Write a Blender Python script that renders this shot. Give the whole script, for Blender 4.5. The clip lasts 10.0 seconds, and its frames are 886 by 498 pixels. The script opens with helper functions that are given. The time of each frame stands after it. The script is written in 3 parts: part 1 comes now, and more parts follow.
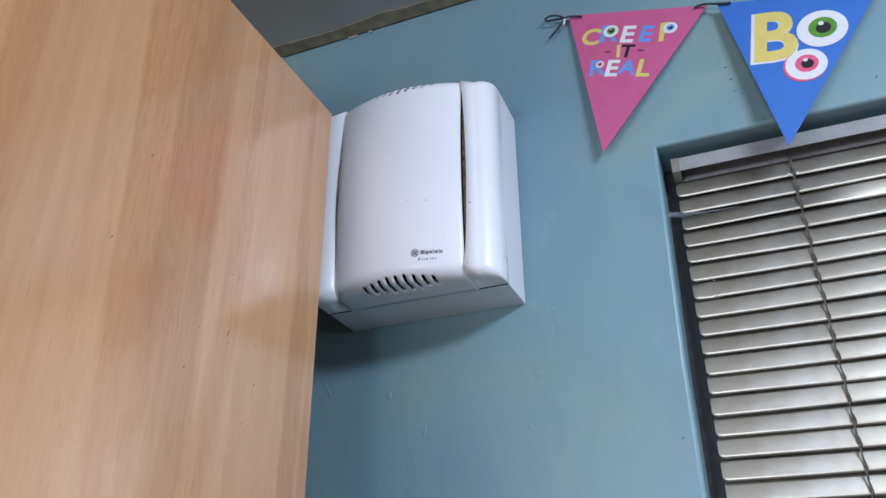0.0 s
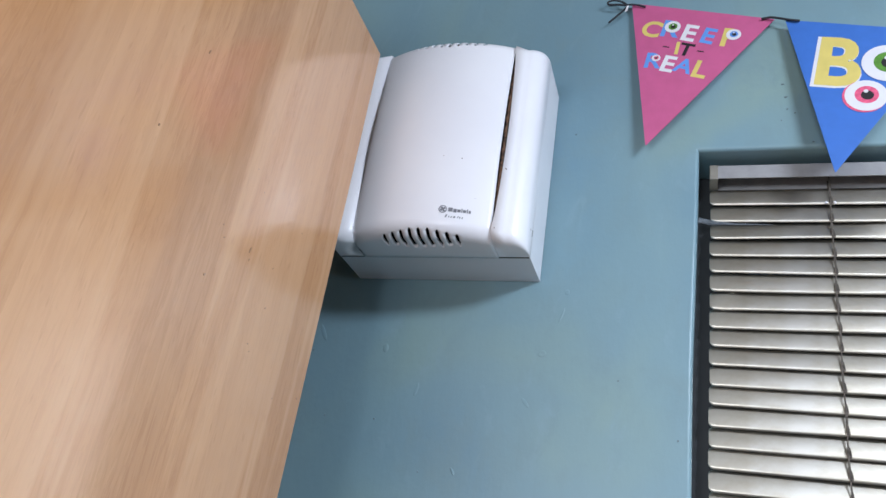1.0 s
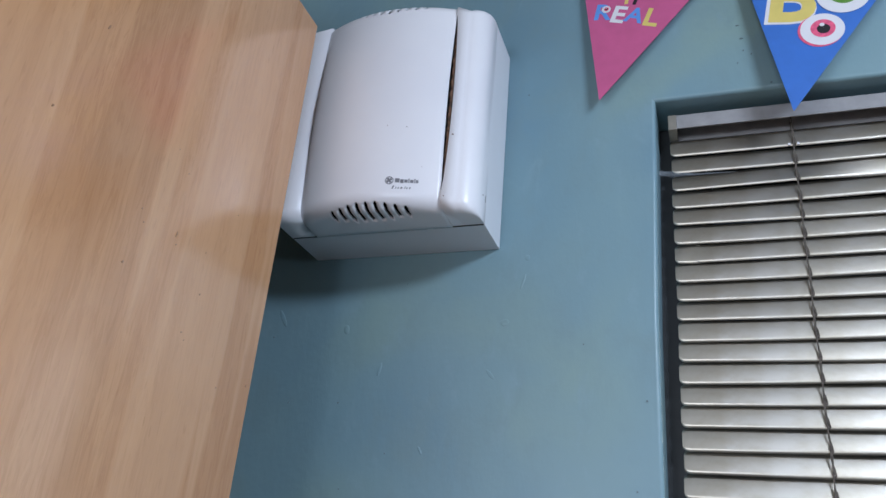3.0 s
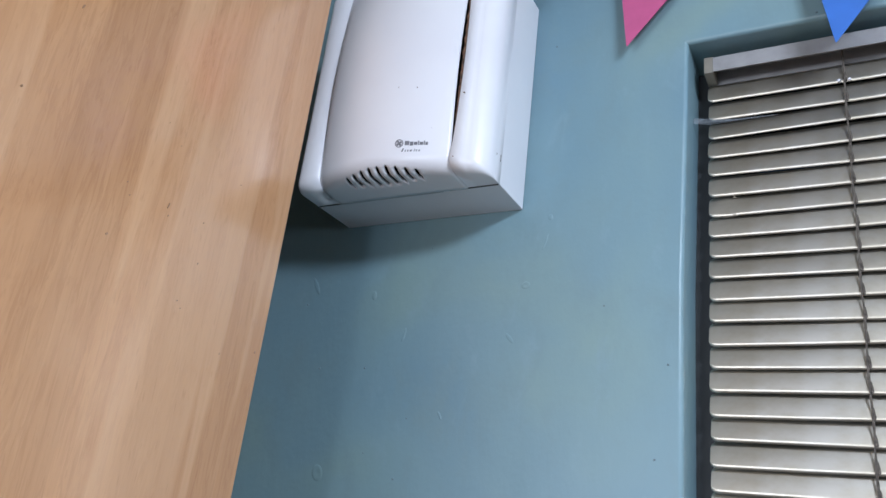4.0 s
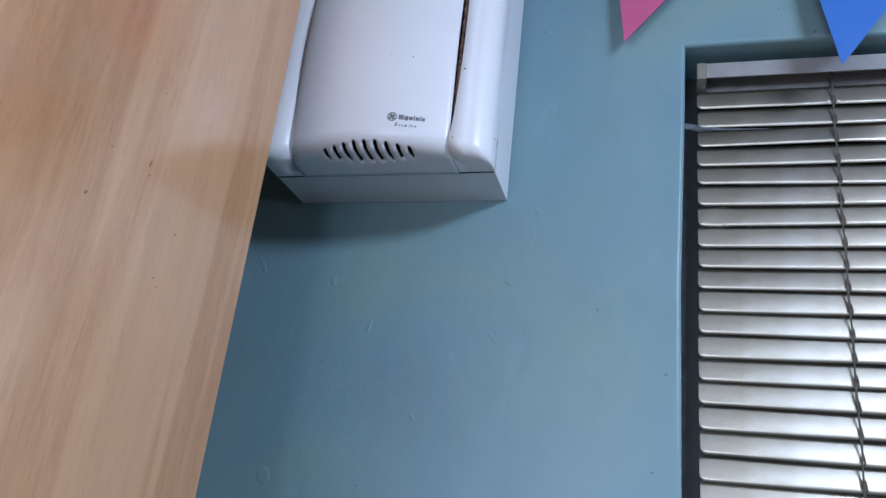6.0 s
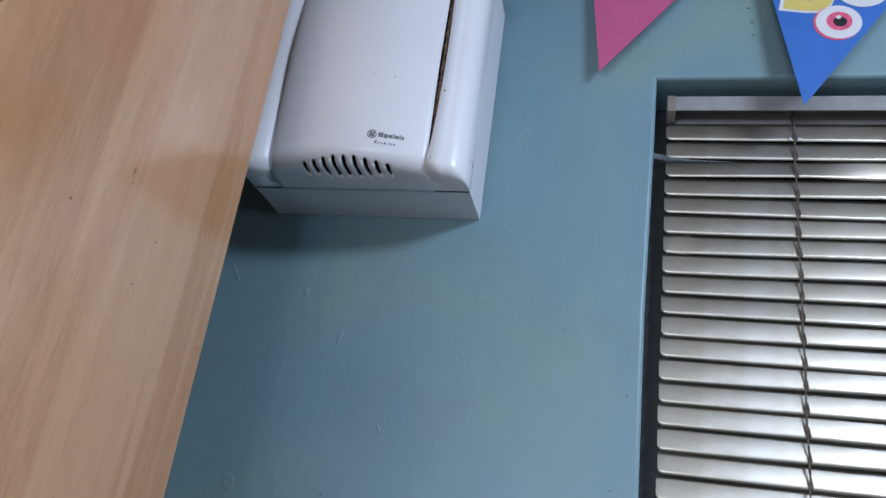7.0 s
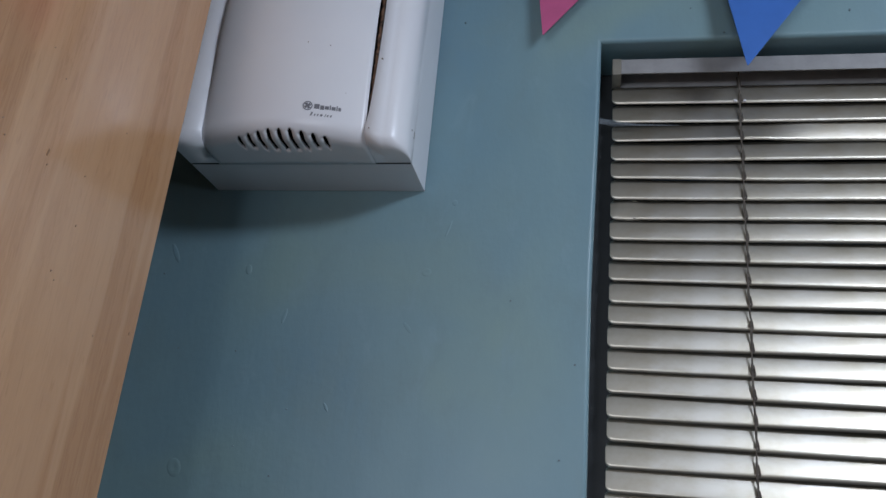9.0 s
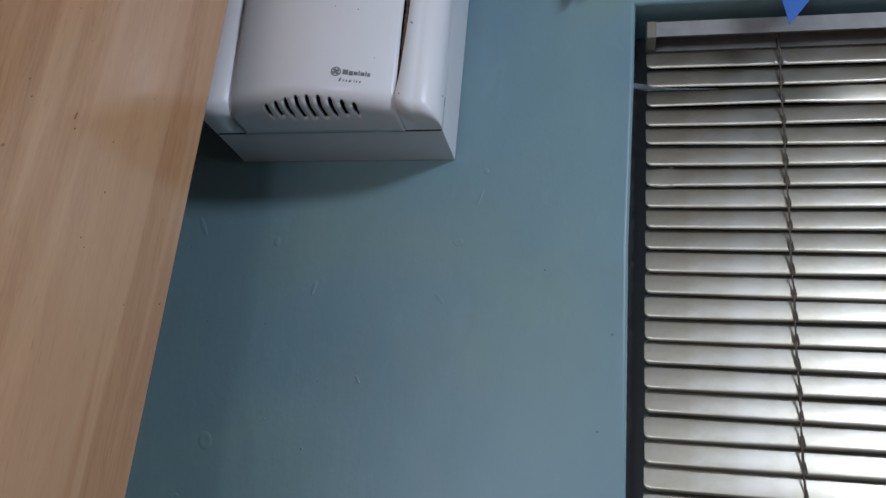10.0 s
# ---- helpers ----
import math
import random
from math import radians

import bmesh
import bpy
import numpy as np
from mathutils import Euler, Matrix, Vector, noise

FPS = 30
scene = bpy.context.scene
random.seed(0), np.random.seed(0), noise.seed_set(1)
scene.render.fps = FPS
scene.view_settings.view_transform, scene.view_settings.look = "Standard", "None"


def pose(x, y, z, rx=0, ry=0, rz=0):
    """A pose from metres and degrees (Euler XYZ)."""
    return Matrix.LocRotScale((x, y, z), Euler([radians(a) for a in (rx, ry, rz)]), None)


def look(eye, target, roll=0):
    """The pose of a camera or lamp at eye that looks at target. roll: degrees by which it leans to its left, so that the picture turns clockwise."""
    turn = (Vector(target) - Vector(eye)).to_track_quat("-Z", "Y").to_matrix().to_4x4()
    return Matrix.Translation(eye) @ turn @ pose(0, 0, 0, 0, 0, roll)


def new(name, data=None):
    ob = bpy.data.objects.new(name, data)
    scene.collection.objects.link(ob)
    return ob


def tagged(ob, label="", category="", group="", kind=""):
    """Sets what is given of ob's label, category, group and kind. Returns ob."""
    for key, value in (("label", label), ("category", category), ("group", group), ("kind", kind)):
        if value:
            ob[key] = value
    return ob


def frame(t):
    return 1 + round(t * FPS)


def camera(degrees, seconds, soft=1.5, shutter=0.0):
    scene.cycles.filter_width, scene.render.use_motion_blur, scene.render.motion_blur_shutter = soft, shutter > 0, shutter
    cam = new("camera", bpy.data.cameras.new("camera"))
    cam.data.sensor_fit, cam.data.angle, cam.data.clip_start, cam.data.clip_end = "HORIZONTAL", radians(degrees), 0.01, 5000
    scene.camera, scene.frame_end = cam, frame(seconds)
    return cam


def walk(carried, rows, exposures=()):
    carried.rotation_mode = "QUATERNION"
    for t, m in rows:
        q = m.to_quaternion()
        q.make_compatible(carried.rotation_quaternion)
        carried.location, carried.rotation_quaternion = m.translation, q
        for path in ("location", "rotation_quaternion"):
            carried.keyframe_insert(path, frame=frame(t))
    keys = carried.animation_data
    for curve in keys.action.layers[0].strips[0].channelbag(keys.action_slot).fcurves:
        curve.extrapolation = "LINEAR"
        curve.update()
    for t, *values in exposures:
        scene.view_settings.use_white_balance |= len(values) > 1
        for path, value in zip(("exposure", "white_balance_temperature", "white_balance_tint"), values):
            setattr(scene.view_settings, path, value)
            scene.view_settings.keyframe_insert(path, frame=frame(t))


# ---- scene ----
cam = camera(59.3, 10.0)
PATH = [
    (0, (0.0550, -0.8110, 1.5560), (-0.6180, 0.8420, 2.4600), -0.5),
    (0.5, (0.0240, -0.8100, 1.5410), (-0.6000, 0.8440, 2.4770), 5.9),
    (1, (0.0020, -0.8030, 1.5410), (-0.6260, 0.8900, 2.4010), 9.4),
    (1.5, (-0.0320, -0.8090, 1.5330), (-0.6570, 0.8840, 2.3950), 8.7),
    (2, (-0.0740, -0.8130, 1.5340), (-0.6000, 0.9300, 2.3610), 9.0),
    (2.5, (-0.0170, -0.7920, 1.5460), (-0.5370, 0.9670, 2.3430), 8.9),
    (2.7, (0.0080, -0.7750, 1.5410), (-0.5440, 0.9600, 2.3680), 7.0),
    (3.8, (0.1260, -0.7090, 1.5650), (-0.7410, 0.9260, 2.3230), 6.7),
    (4, (0.1380, -0.6950, 1.5580), (-0.7960, 0.9190, 2.2810), 6.9),
    (4.5, (0.1330, -0.6880, 1.5590), (-0.8350, 0.9270, 2.2330), 6.3),
    (5, (0.0670, -0.6910, 1.5650), (-0.8440, 0.9530, 2.2480), 6.5),
    (5.5, (0.0020, -0.7050, 1.5730), (-0.6810, 1.0270, 2.3030), 7.0),
    (6, (-0.0190, -0.6960, 1.5730), (-0.5680, 1.0870, 2.2940), 6.6),
    (6.2, (-0.0200, -0.6980, 1.5720), (-0.5290, 1.0950, 2.2980), 6.5),
    (7.3, (-0.0240, -0.7170, 1.5710), (-0.4830, 1.0650, 2.3560), 8.3),
    (7.5, (-0.0260, -0.7160, 1.5740), (-0.4720, 1.0610, 2.3750), 8.2),
    (8, (-0.0270, -0.6950, 1.5940), (-0.3630, 1.1240, 2.3530), 6.5),
    (8.5, (-0.0060, -0.7020, 1.5890), (-0.3740, 1.1180, 2.3320), 5.4),
    (9, (-0.0020, -0.6980, 1.5830), (-0.3860, 1.1390, 2.2740), 5.3),
    (9.5, (-0.0180, -0.6830, 1.5860), (-0.4160, 1.1660, 2.2370), 4.9),
    (10, (-0.0180, -0.6810, 1.5750), (-0.4460, 1.1630, 2.2220), 5.2),
]
EXPOSURES = [(0.0, -1.15, 6250, 10), (0.5, -1.04, 6350, 10), (1.0, -0.96, 6500, 10), (1.5, -0.97, 6300, 10), (2.0, -1.19, 6250, 10), (2.5, -1.43, 6200, 10),
             (4.0, -1.02, 6350, 10), (4.5, -0.92, 6350, 10), (5.0, -0.90, 6050, 10), (5.5, -0.96, 5950, 10), (6.0, -1.34, 5800, 10),
             (7.5, -1.59, 6250, 10), (8.5, -2.03, 6400, 10), (9.0, -1.99, 6450, 10), (10.0, -1.94, 6500, 10)]
walk(cam, [(t, look(eye, target, roll)) for t, eye, target, roll in PATH], EXPOSURES)

# ---- world and light ----
world = bpy.data.worlds.new("sky")
scene.world = world
world.use_nodes = True
wn = world.node_tree
sky = wn.nodes.new("ShaderNodeTexSky")
sky.sky_type, sky.sun_disc = "NISHITA", False
sky.sun_elevation, sky.sun_rotation = radians(30), radians(160)
wn.links.new(sky.outputs["Color"], wn.nodes["Background"].inputs["Color"])
wn.nodes["Background"].inputs["Strength"].default_value = 0.015


def panel_lamp(x, y, z, w, h, watts, colour, aim=None):
    """A ceiling luminaire; it shines straight down, or towards aim."""
    data = bpy.data.lights.new("ceiling_lamp", "AREA")
    data.shape, data.size, data.size_y, data.energy, data.color = "RECTANGLE", w, h, watts, colour
    ob = new("ceiling_lamp", data)
    ob.matrix_world = look((x, y, z), aim) if aim else pose(x, y, z)
    return ob


COOL = (0.73, 0.83, 1.0)
panel_lamp(0.88, -1.10, 2.36, 0.42, 0.32, 84, COOL, (0.62, -0.72, 0.85))


def window_fill(eye, ahead, w, watts):
    """Added fill light, set as sky light in unseen openings beside and behind the walk."""
    data = bpy.data.lights.new("unseen_window_fill", "AREA")
    data.shape, data.size, data.size_y, data.energy, data.color = "RECTANGLE", w, 0.95, watts, (0.82, 0.88, 1.0)
    new("unseen_window_fill", data).matrix_world = look(eye, ahead)


# Unseen source added to grade the wall and lift the fan's front.
window_fill((-1.00, -5.42, 1.15), (-1.00, 0.0, 1.15), 2.5, 265)
# Unseen source added to brighten the cupboard's side.
window_fill((4.22, -2.40, 1.55), (0.0, -2.40, 1.55), 1.9, 80)


# ---- materials ----
class Nodes:
    """A small wrapper that builds a node material."""

    def __init__(self, name, rough=0.5, metal=0.0):
        self.mat = bpy.data.materials.new(name)
        self.mat.use_nodes = True
        self.tree = self.mat.node_tree
        self.bsdf = self.tree.nodes["Principled BSDF"]
        self.bsdf.inputs["Roughness"].default_value = rough
        self.bsdf.inputs["Metallic"].default_value = metal
        self.place = self.node("ShaderNodeTexCoord").outputs["Object"]

    def node(self, kind, **values):
        n = self.tree.nodes.new(kind)
        for key, value in values.items():
            n.inputs[key.replace("_", " ")].default_value = value
        return n

    def link(self, a, b):
        self.tree.links.new(a, b)

    def coords(self, sx, sy, sz):
        m = self.node("ShaderNodeMapping", Scale=(sx, sy, sz))
        self.link(self.place, m.inputs["Vector"])
        return m.outputs["Vector"]

    def noise(self, scale, detail=4.0, rough=0.55, vec=None, distort=0.0):
        n = self.node("ShaderNodeTexNoise", Scale=scale, Detail=detail, Roughness=rough, Distortion=distort)
        self.link(vec or self.place, n.inputs["Vector"])
        return n.outputs["Fac"]

    def ramp(self, fac, stops):
        n = self.tree.nodes.new("ShaderNodeValToRGB")
        e = n.color_ramp.elements
        while len(e) < len(stops):
            e.new(0.5)
        for el, (pos, col) in zip(e, stops):
            el.position = pos
            el.color = (*col, 1.0)
        self.link(fac, n.inputs["Fac"])
        return n.outputs["Color"]

    def mix(self, fac, a, b, blend="MIX"):
        n = self.tree.nodes.new("ShaderNodeMix")
        n.data_type, n.blend_type = "RGBA", blend
        for value, socket in ((fac, n.inputs[0]), (a, n.inputs[6]), (b, n.inputs[7])):
            if isinstance(value, bpy.types.NodeSocket):
                self.link(value, socket)
            elif isinstance(value, tuple):
                socket.default_value = (*value, 1.0)
            else:
                socket.default_value = value
        return n.outputs[2]

    def colour(self, c):
        if isinstance(c, tuple):
            self.bsdf.inputs["Base Color"].default_value = (*c, 1.0)
        else:
            self.link(c, self.bsdf.inputs["Base Color"])
        return self

    def rough(self, fac, lo, hi):
        n = self.node("ShaderNodeMapRange")
        self.link(fac, n.inputs["Value"])
        n.inputs["To Min"].default_value, n.inputs["To Max"].default_value = lo, hi
        self.link(n.outputs["Result"], self.bsdf.inputs["Roughness"])
        return self

    def bump(self, height, strength, distance):
        n = self.node("ShaderNodeBump", Strength=strength, Distance=distance)
        self.link(height, n.inputs["Height"])
        self.link(n.outputs["Normal"], self.bsdf.inputs["Normal"])
        return self


def plain(name, colour, rough=0.5, metal=0.0, vary=0.12, scale=60.0):
    """Paint, plastic, print or card: one colour with faint grain and uneven gloss."""
    n = Nodes(name, rough, metal)
    f = n.noise(scale)
    lo = tuple(c * (1 - vary) for c in colour)
    hi = tuple(min(1.0, c * (1 + vary)) for c in colour)
    n.colour(n.ramp(f, [(0.3, lo), (0.7, hi)]))
    n.rough(n.noise(scale * 0.3), max(0.05, rough - 0.08), min(1.0, rough + 0.1))
    return n.mat


def wall_paint():
    n = Nodes("blue_wall_paint", 0.42)
    broad = n.noise(4.0, 3.0, 0.5, None, 0.5)
    base = n.ramp(broad, [(0.30, (0.158, 0.268, 0.326)), (0.52, (0.186, 0.298, 0.334)), (0.70, (0.218, 0.322, 0.308))])
    dull = n.noise(17.0, 6.0, 0.65, n.coords(1.0, 1.0, 0.6), 0.4)
    base = n.mix(n.ramp(dull, [(0.50, (0, 0, 0)), (0.68, (0.6, 0.6, 0.6))]), base, (0.180, 0.274, 0.293))
    pale = n.noise(34.0, 5.0, 0.65, n.coords(1.0, 1.0, 0.45), 0.6)
    base = n.mix(n.ramp(pale, [(0.58, (0, 0, 0)), (0.72, (0.5, 0.5, 0.5))]), base, (0.211, 0.324, 0.376))
    specks = n.noise(150.0, 2.0)
    base = n.mix(n.ramp(specks, [(0.77, (0, 0, 0)), (0.80, (0.5, 0.5, 0.5))]), base, (0.09, 0.12, 0.14))
    n.colour(base)
    n.rough(n.noise(14.0), 0.34, 0.46)
    drag = n.noise(9.0, 6.0, 0.62, n.coords(1.0, 1.0, 0.35))
    fine = n.noise(120.0, 3.0)
    h = n.node("ShaderNodeMath")
    h.operation = "MULTIPLY_ADD"
    n.link(fine, h.inputs[0])
    h.inputs[1].default_value = 0.07
    n.link(drag, h.inputs[2])
    n.bump(h.outputs["Value"], 0.35, 0.006)
    return n.mat


def beech():
    """Beech-effect laminate, its grain upright."""
    n = Nodes("beech_laminate", 0.34)
    n.bsdf.inputs["IOR"].default_value = 1.55
    n.bsdf.inputs["Coat Weight"].default_value = 0.8
    n.bsdf.inputs["Coat Roughness"].default_value = 0.14
    n.bsdf.inputs["Coat IOR"].default_value = 1.62
    wide = n.noise(5.0, 3.0, 0.5, n.coords(1.0, 1.0, 0.16), 1.2)
    fine = n.noise(75.0, 6.0, 0.65, n.coords(1.0, 1.0, 0.05), 0.9)
    base = n.ramp(wide, [(0.28, (0.546, 0.288, 0.141)), (0.50, (0.585, 0.316, 0.158)), (0.70, (0.615, 0.342, 0.179))])
    base = n.mix(n.ramp(fine, [(0.38, (0.46, 0.46, 0.46)), (0.58, (0, 0, 0))]), base, (0.480, 0.243, 0.116))
    pores = n.noise(210.0, 4.0, 0.7, n.coords(1.0, 1.0, 0.09), 1.5)
    base = n.mix(n.ramp(pores, [(0.40, (0.46, 0.46, 0.46)), (0.52, (0, 0, 0))]), base, (0.450, 0.223, 0.106))
    cloud = n.noise(30.0, 4.0, 0.6, n.coords(1.0, 1.0, 0.4), 1.0)
    base = n.mix(n.ramp(cloud, [(0.50, (0, 0, 0)), (0.68, (0.28, 0.28, 0.28))]), base, (0.661, 0.392, 0.217))
    streak = n.noise(12.0, 3.0, 0.5, n.coords(1.0, 1.0, 0.07), 0.8)
    base = n.mix(n.ramp(streak, [(0.54, (0, 0, 0)), (0.58, (0.55, 0.55, 0.55)), (0.75, (0.16, 0.16, 0.16))]), base, (0.681, 0.411, 0.238))
    band = n.noise(16.0, 2.0, 0.5, n.coords(1.0, 1.0, 0.05), 0.5)
    base = n.mix(n.ramp(band, [(0.57, (0, 0, 0)), (0.62, (0.34, 0.34, 0.34)), (0.72, (0.08, 0.08, 0.08))]), base, (0.470, 0.233, 0.111))
    flecks = n.noise(330.0, 1.0, 0.5, n.coords(1.0, 1.0, 0.16))
    base = n.mix(n.ramp(flecks, [(0.66, (0, 0, 0)), (0.76, (0.22, 0.22, 0.22))]), base, (0.360, 0.168, 0.085))
    # strips of the printed board, each a little lighter or darker, with wavering edges
    axis = n.tree.nodes.new("ShaderNodeSeparateXYZ")
    n.link(n.place, axis.inputs["Vector"])
    waver = n.node("ShaderNodeMath")
    waver.operation = "MULTIPLY_ADD"
    n.link(n.noise(5.0, 3.0, 0.6, n.coords(0.2, 0.2, 1.0)), waver.inputs[0])
    waver.inputs[1].default_value = 0.012
    n.link(axis.outputs["Y"], waver.inputs[2])
    across = n.node("ShaderNodeMapRange")
    n.link(waver.outputs["Value"], across.inputs["Value"])
    across.inputs["From Min"].default_value, across.inputs["From Max"].default_value = -0.734, -0.134
    tones = ((0.0, 1.0), (0.30, 0.96), (0.40, 1.02), (0.475, 1.03), (0.568, 0.96), (0.62, 0.975), (0.675, 1.06), (0.76, 1.03), (0.83, 1.05), (0.89, 1.01))
    strips = n.tree.nodes.new("ShaderNodeValToRGB")
    strips.color_ramp.interpolation = "CONSTANT"
    e = strips.color_ramp.elements
    while len(e) < len(tones):
        e.new(0.5)
    for el, (place, tone) in zip(e, tones):
        el.position, el.color = place, (tone, 0.945 * tone ** 1.15, 0.87 * tone ** 1.3, 1.0)
    n.link(across.outputs["Result"], strips.inputs["Fac"])
    base = n.mix(1.0, base, strips.outputs["Color"], "MULTIPLY")
    n.colour(base)
    n.rough(fine, 0.13, 0.19)
    n.bump(fine, 0.02, 0.0006)
    return n.mat


def slat_paint():
    """Satin pearl-enamelled aluminium, yellowed and dusty in patches."""
    n = Nodes("cream_slat_enamel", 0.4, 0.95)
    dust = n.noise(18.0, 5.0, 0.65, n.coords(1.0, 1.0, 1.6))
    base = n.ramp(dust, [(0.35, (0.53, 0.47, 0.365)), (0.65, (0.64, 0.60, 0.53))])
    spots = n.noise(170.0, 2.0)
    base = n.mix(n.ramp(spots, [(0.76, (0, 0, 0)), (0.80, (0.6, 0.6, 0.6))]), base, (0.30, 0.24, 0.16))
    n.colour(base)
    n.rough(dust, 0.37, 0.43)
    n.bump(n.noise(40.0, 3.0), 0.08, 0.001)
    return n.mat


def fan_plastic():
    """White moulded plastic with a few dirt specks."""
    n = Nodes("white_moulded_plastic", 0.3)
    base = n.ramp(n.noise(9.0, 4.0), [(0.3, (0.79, 0.79, 0.825)), (0.7, (0.84, 0.84, 0.865))])
    spots = n.noise(210.0, 1.0)
    base = n.mix(n.ramp(spots, [(0.86, (0, 0, 0)), (0.90, (0.3, 0.3, 0.3))]), base, (0.35, 0.30, 0.25))
    n.colour(base)
    n.rough(n.noise(12.0, 2.0), 0.27, 0.30)
    return n.mat


def ceiling_paint():
    n = Nodes("dull_ceiling_paint", 0.8)
    n.colour(n.ramp(n.noise(6.0, 5.0), [(0.3, (0.36, 0.34, 0.31)), (0.7, (0.44, 0.42, 0.38))]))
    n.bump(n.noise(90.0, 4.0), 0.3, 0.002)
    return n.mat


def grime():
    n = Nodes("brown_grime", 0.85)
    n.colour(n.ramp(n.noise(220.0, 4.0), [(0.36, (0.035, 0.020, 0.014)), (0.60, (0.22, 0.115, 0.065))]))
    return n.mat


def glass():
    n = Nodes("window_glass", 0.02)
    n.bsdf.inputs["Transmission Weight"].default_value = 1.0
    n.bsdf.inputs["IOR"].default_value = 1.45
    n.colour((0.9, 0.94, 0.93))
    return n.mat


M_WALL, M_BEECH, M_SLAT, M_FAN = wall_paint(), beech(), slat_paint(), fan_plastic()
M_CEIL, M_GRIME, M_GLASS = ceiling_paint(), grime(), glass()
M_ROOM = plain("cream_room_paint", (0.17, 0.17, 0.165), 0.6, scale=8.0)
M_FLOOR = plain("grey_carpet", (0.05, 0.05, 0.052), 0.95, vary=0.3, scale=180.0)
M_EDGESTRIP = plain("brown_ceiling_edge", (0.30, 0.245, 0.155), 0.7, vary=0.35, scale=45.0)
M_CHIP = plain("pale_paint_chip", (0.38, 0.37, 0.33), 0.6)
# Near-black: shade inside the fan put into the colour; also its seam.
M_DARK = plain("black_shade_and_seam", (0.012, 0.012, 0.012), 0.7)
M_PRINT = plain("grey_print", (0.19, 0.19, 0.21), 0.5)
M_RAIL = plain("grey_rail_enamel", (0.29, 0.285, 0.285), 0.34)
M_CAP = plain("yellowed_plastic", (0.21, 0.19, 0.155), 0.6)
M_CORD = plain("dusty_cord", (0.10, 0.085, 0.07), 0.9, vary=0.5, scale=300.0)
M_FRAME = plain("dark_window_frame", (0.03, 0.032, 0.034), 0.5)
M_STRING = plain("black_string", (0.02, 0.022, 0.028), 0.75, vary=0.4, scale=400.0)
M_PINK = plain("pink_card", (0.52, 0.098, 0.232), 0.55, vary=0.05)
M_BLUE = plain("blue_card", (0.040, 0.150, 0.50), 0.5, vary=0.05)
M_YEL = plain("yellow_ink", (0.66, 0.53, 0.145), 0.5, vary=0.05)
M_SKYINK = plain("light_blue_ink", (0.11, 0.29, 0.68), 0.5, vary=0.05)
M_WHITE = plain("white_ink", (0.70, 0.69, 0.71), 0.5, vary=0.03)
M_BLACK = plain("black_ink", (0.015, 0.013, 0.016), 0.5)
M_GREEN = plain("green_ink", (0.09, 0.25, 0.03), 0.5, vary=0.2, scale=250.0)
M_ROSE = plain("rose_ink", (0.70, 0.10, 0.20), 0.5, vary=0.2, scale=250.0)
M_KNOT = plain("dark_wood_fleck", (0.31, 0.160, 0.080), 0.6)
M_SPECK = plain("grey_speck", (0.125, 0.165, 0.185), 0.7)
M_FLUFF = plain("dusty_cobweb", (0.30, 0.33, 0.36), 0.9, vary=0.4, scale=300.0)
M_FLUFF.node_tree.nodes["Principled BSDF"].inputs["Alpha"].default_value = 0.25


# ---- building helpers ----
def part(name, bm, material, parent=None, label="", smooth=False):
    me = bpy.data.meshes.new(name)
    bm.normal_update()
    bm.to_mesh(me)
    bm.free()
    me.materials.append(material)
    if smooth:
        for p in me.polygons:
            p.use_smooth = True
    ob = new(name, me)
    if parent:
        ob.parent = parent
    if label:
        ob["label"] = label
    return ob


def base(name, x=0.0, y=0.0, z=0.0):
    ob = new(name)
    ob.location = (x, y, z)
    ob.empty_display_size = 0.05
    return ob


def box(bm, x0, x1, y0, y1, z0, z1, bevel=0.0, seg=2):
    made = bmesh.ops.create_cube(bm, size=1.0)["verts"]
    for v in made:
        v.co = ((x0 + x1) / 2 + v.co.x * (x1 - x0), (y0 + y1) / 2 + v.co.y * (y1 - y0), (z0 + z1) / 2 + v.co.z * (z1 - z0))
    if bevel:
        edges = list({e for v in made for e in v.link_edges})
        bmesh.ops.bevel(bm, geom=edges, offset=bevel, segments=seg, affect="EDGES", profile=0.5)
    return bm


def block(x0, x1, y0, y1, z0, z1, bevel=0.0, seg=2):
    return box(bmesh.new(), x0, x1, y0, y1, z0, z1, bevel, seg)


def prism(outline, depth, at):
    """A solid from a closed 2D outline; at(u, v, d) gives the place, d from 0 to depth."""
    bm = bmesh.new()
    lo = [bm.verts.new(at(u, v, 0.0)) for u, v in outline]
    hi = [bm.verts.new(at(u, v, depth)) for u, v in outline]
    n = len(outline)
    bm.faces.new(lo[::-1])
    bm.faces.new(hi)
    for i in range(n):
        bm.faces.new((lo[i], lo[(i + 1) % n], hi[(i + 1) % n], hi[i]))
    bmesh.ops.recalc_face_normals(bm, faces=bm.faces)
    return bm


def tube(points, radius, sides=6):
    """A round cord along points."""
    bm = bmesh.new()
    rings = []
    pts = [Vector(p) for p in points]
    for i, p in enumerate(pts):
        way = (pts[min(i + 1, len(pts) - 1)] - pts[max(i - 1, 0)]).normalized()
        side = way.orthogonal().normalized() if i == 0 else (side - way * side.dot(way)).normalized()
        up = way.cross(side)
        r = radius(i) if callable(radius) else radius
        rings.append([bm.verts.new(p + (side * math.cos(a) + up * math.sin(a)) * r) for a in (2 * math.pi * k / sides for k in range(sides))])
    for a, b in zip(rings, rings[1:]):
        for k in range(sides):
            bm.faces.new((a[k], a[(k + 1) % sides], b[(k + 1) % sides], b[k]))
    bm.faces.new(rings[0][::-1])
    bm.faces.new(rings[-1])
    bmesh.ops.recalc_face_normals(bm, faces=bm.faces)
    return bm


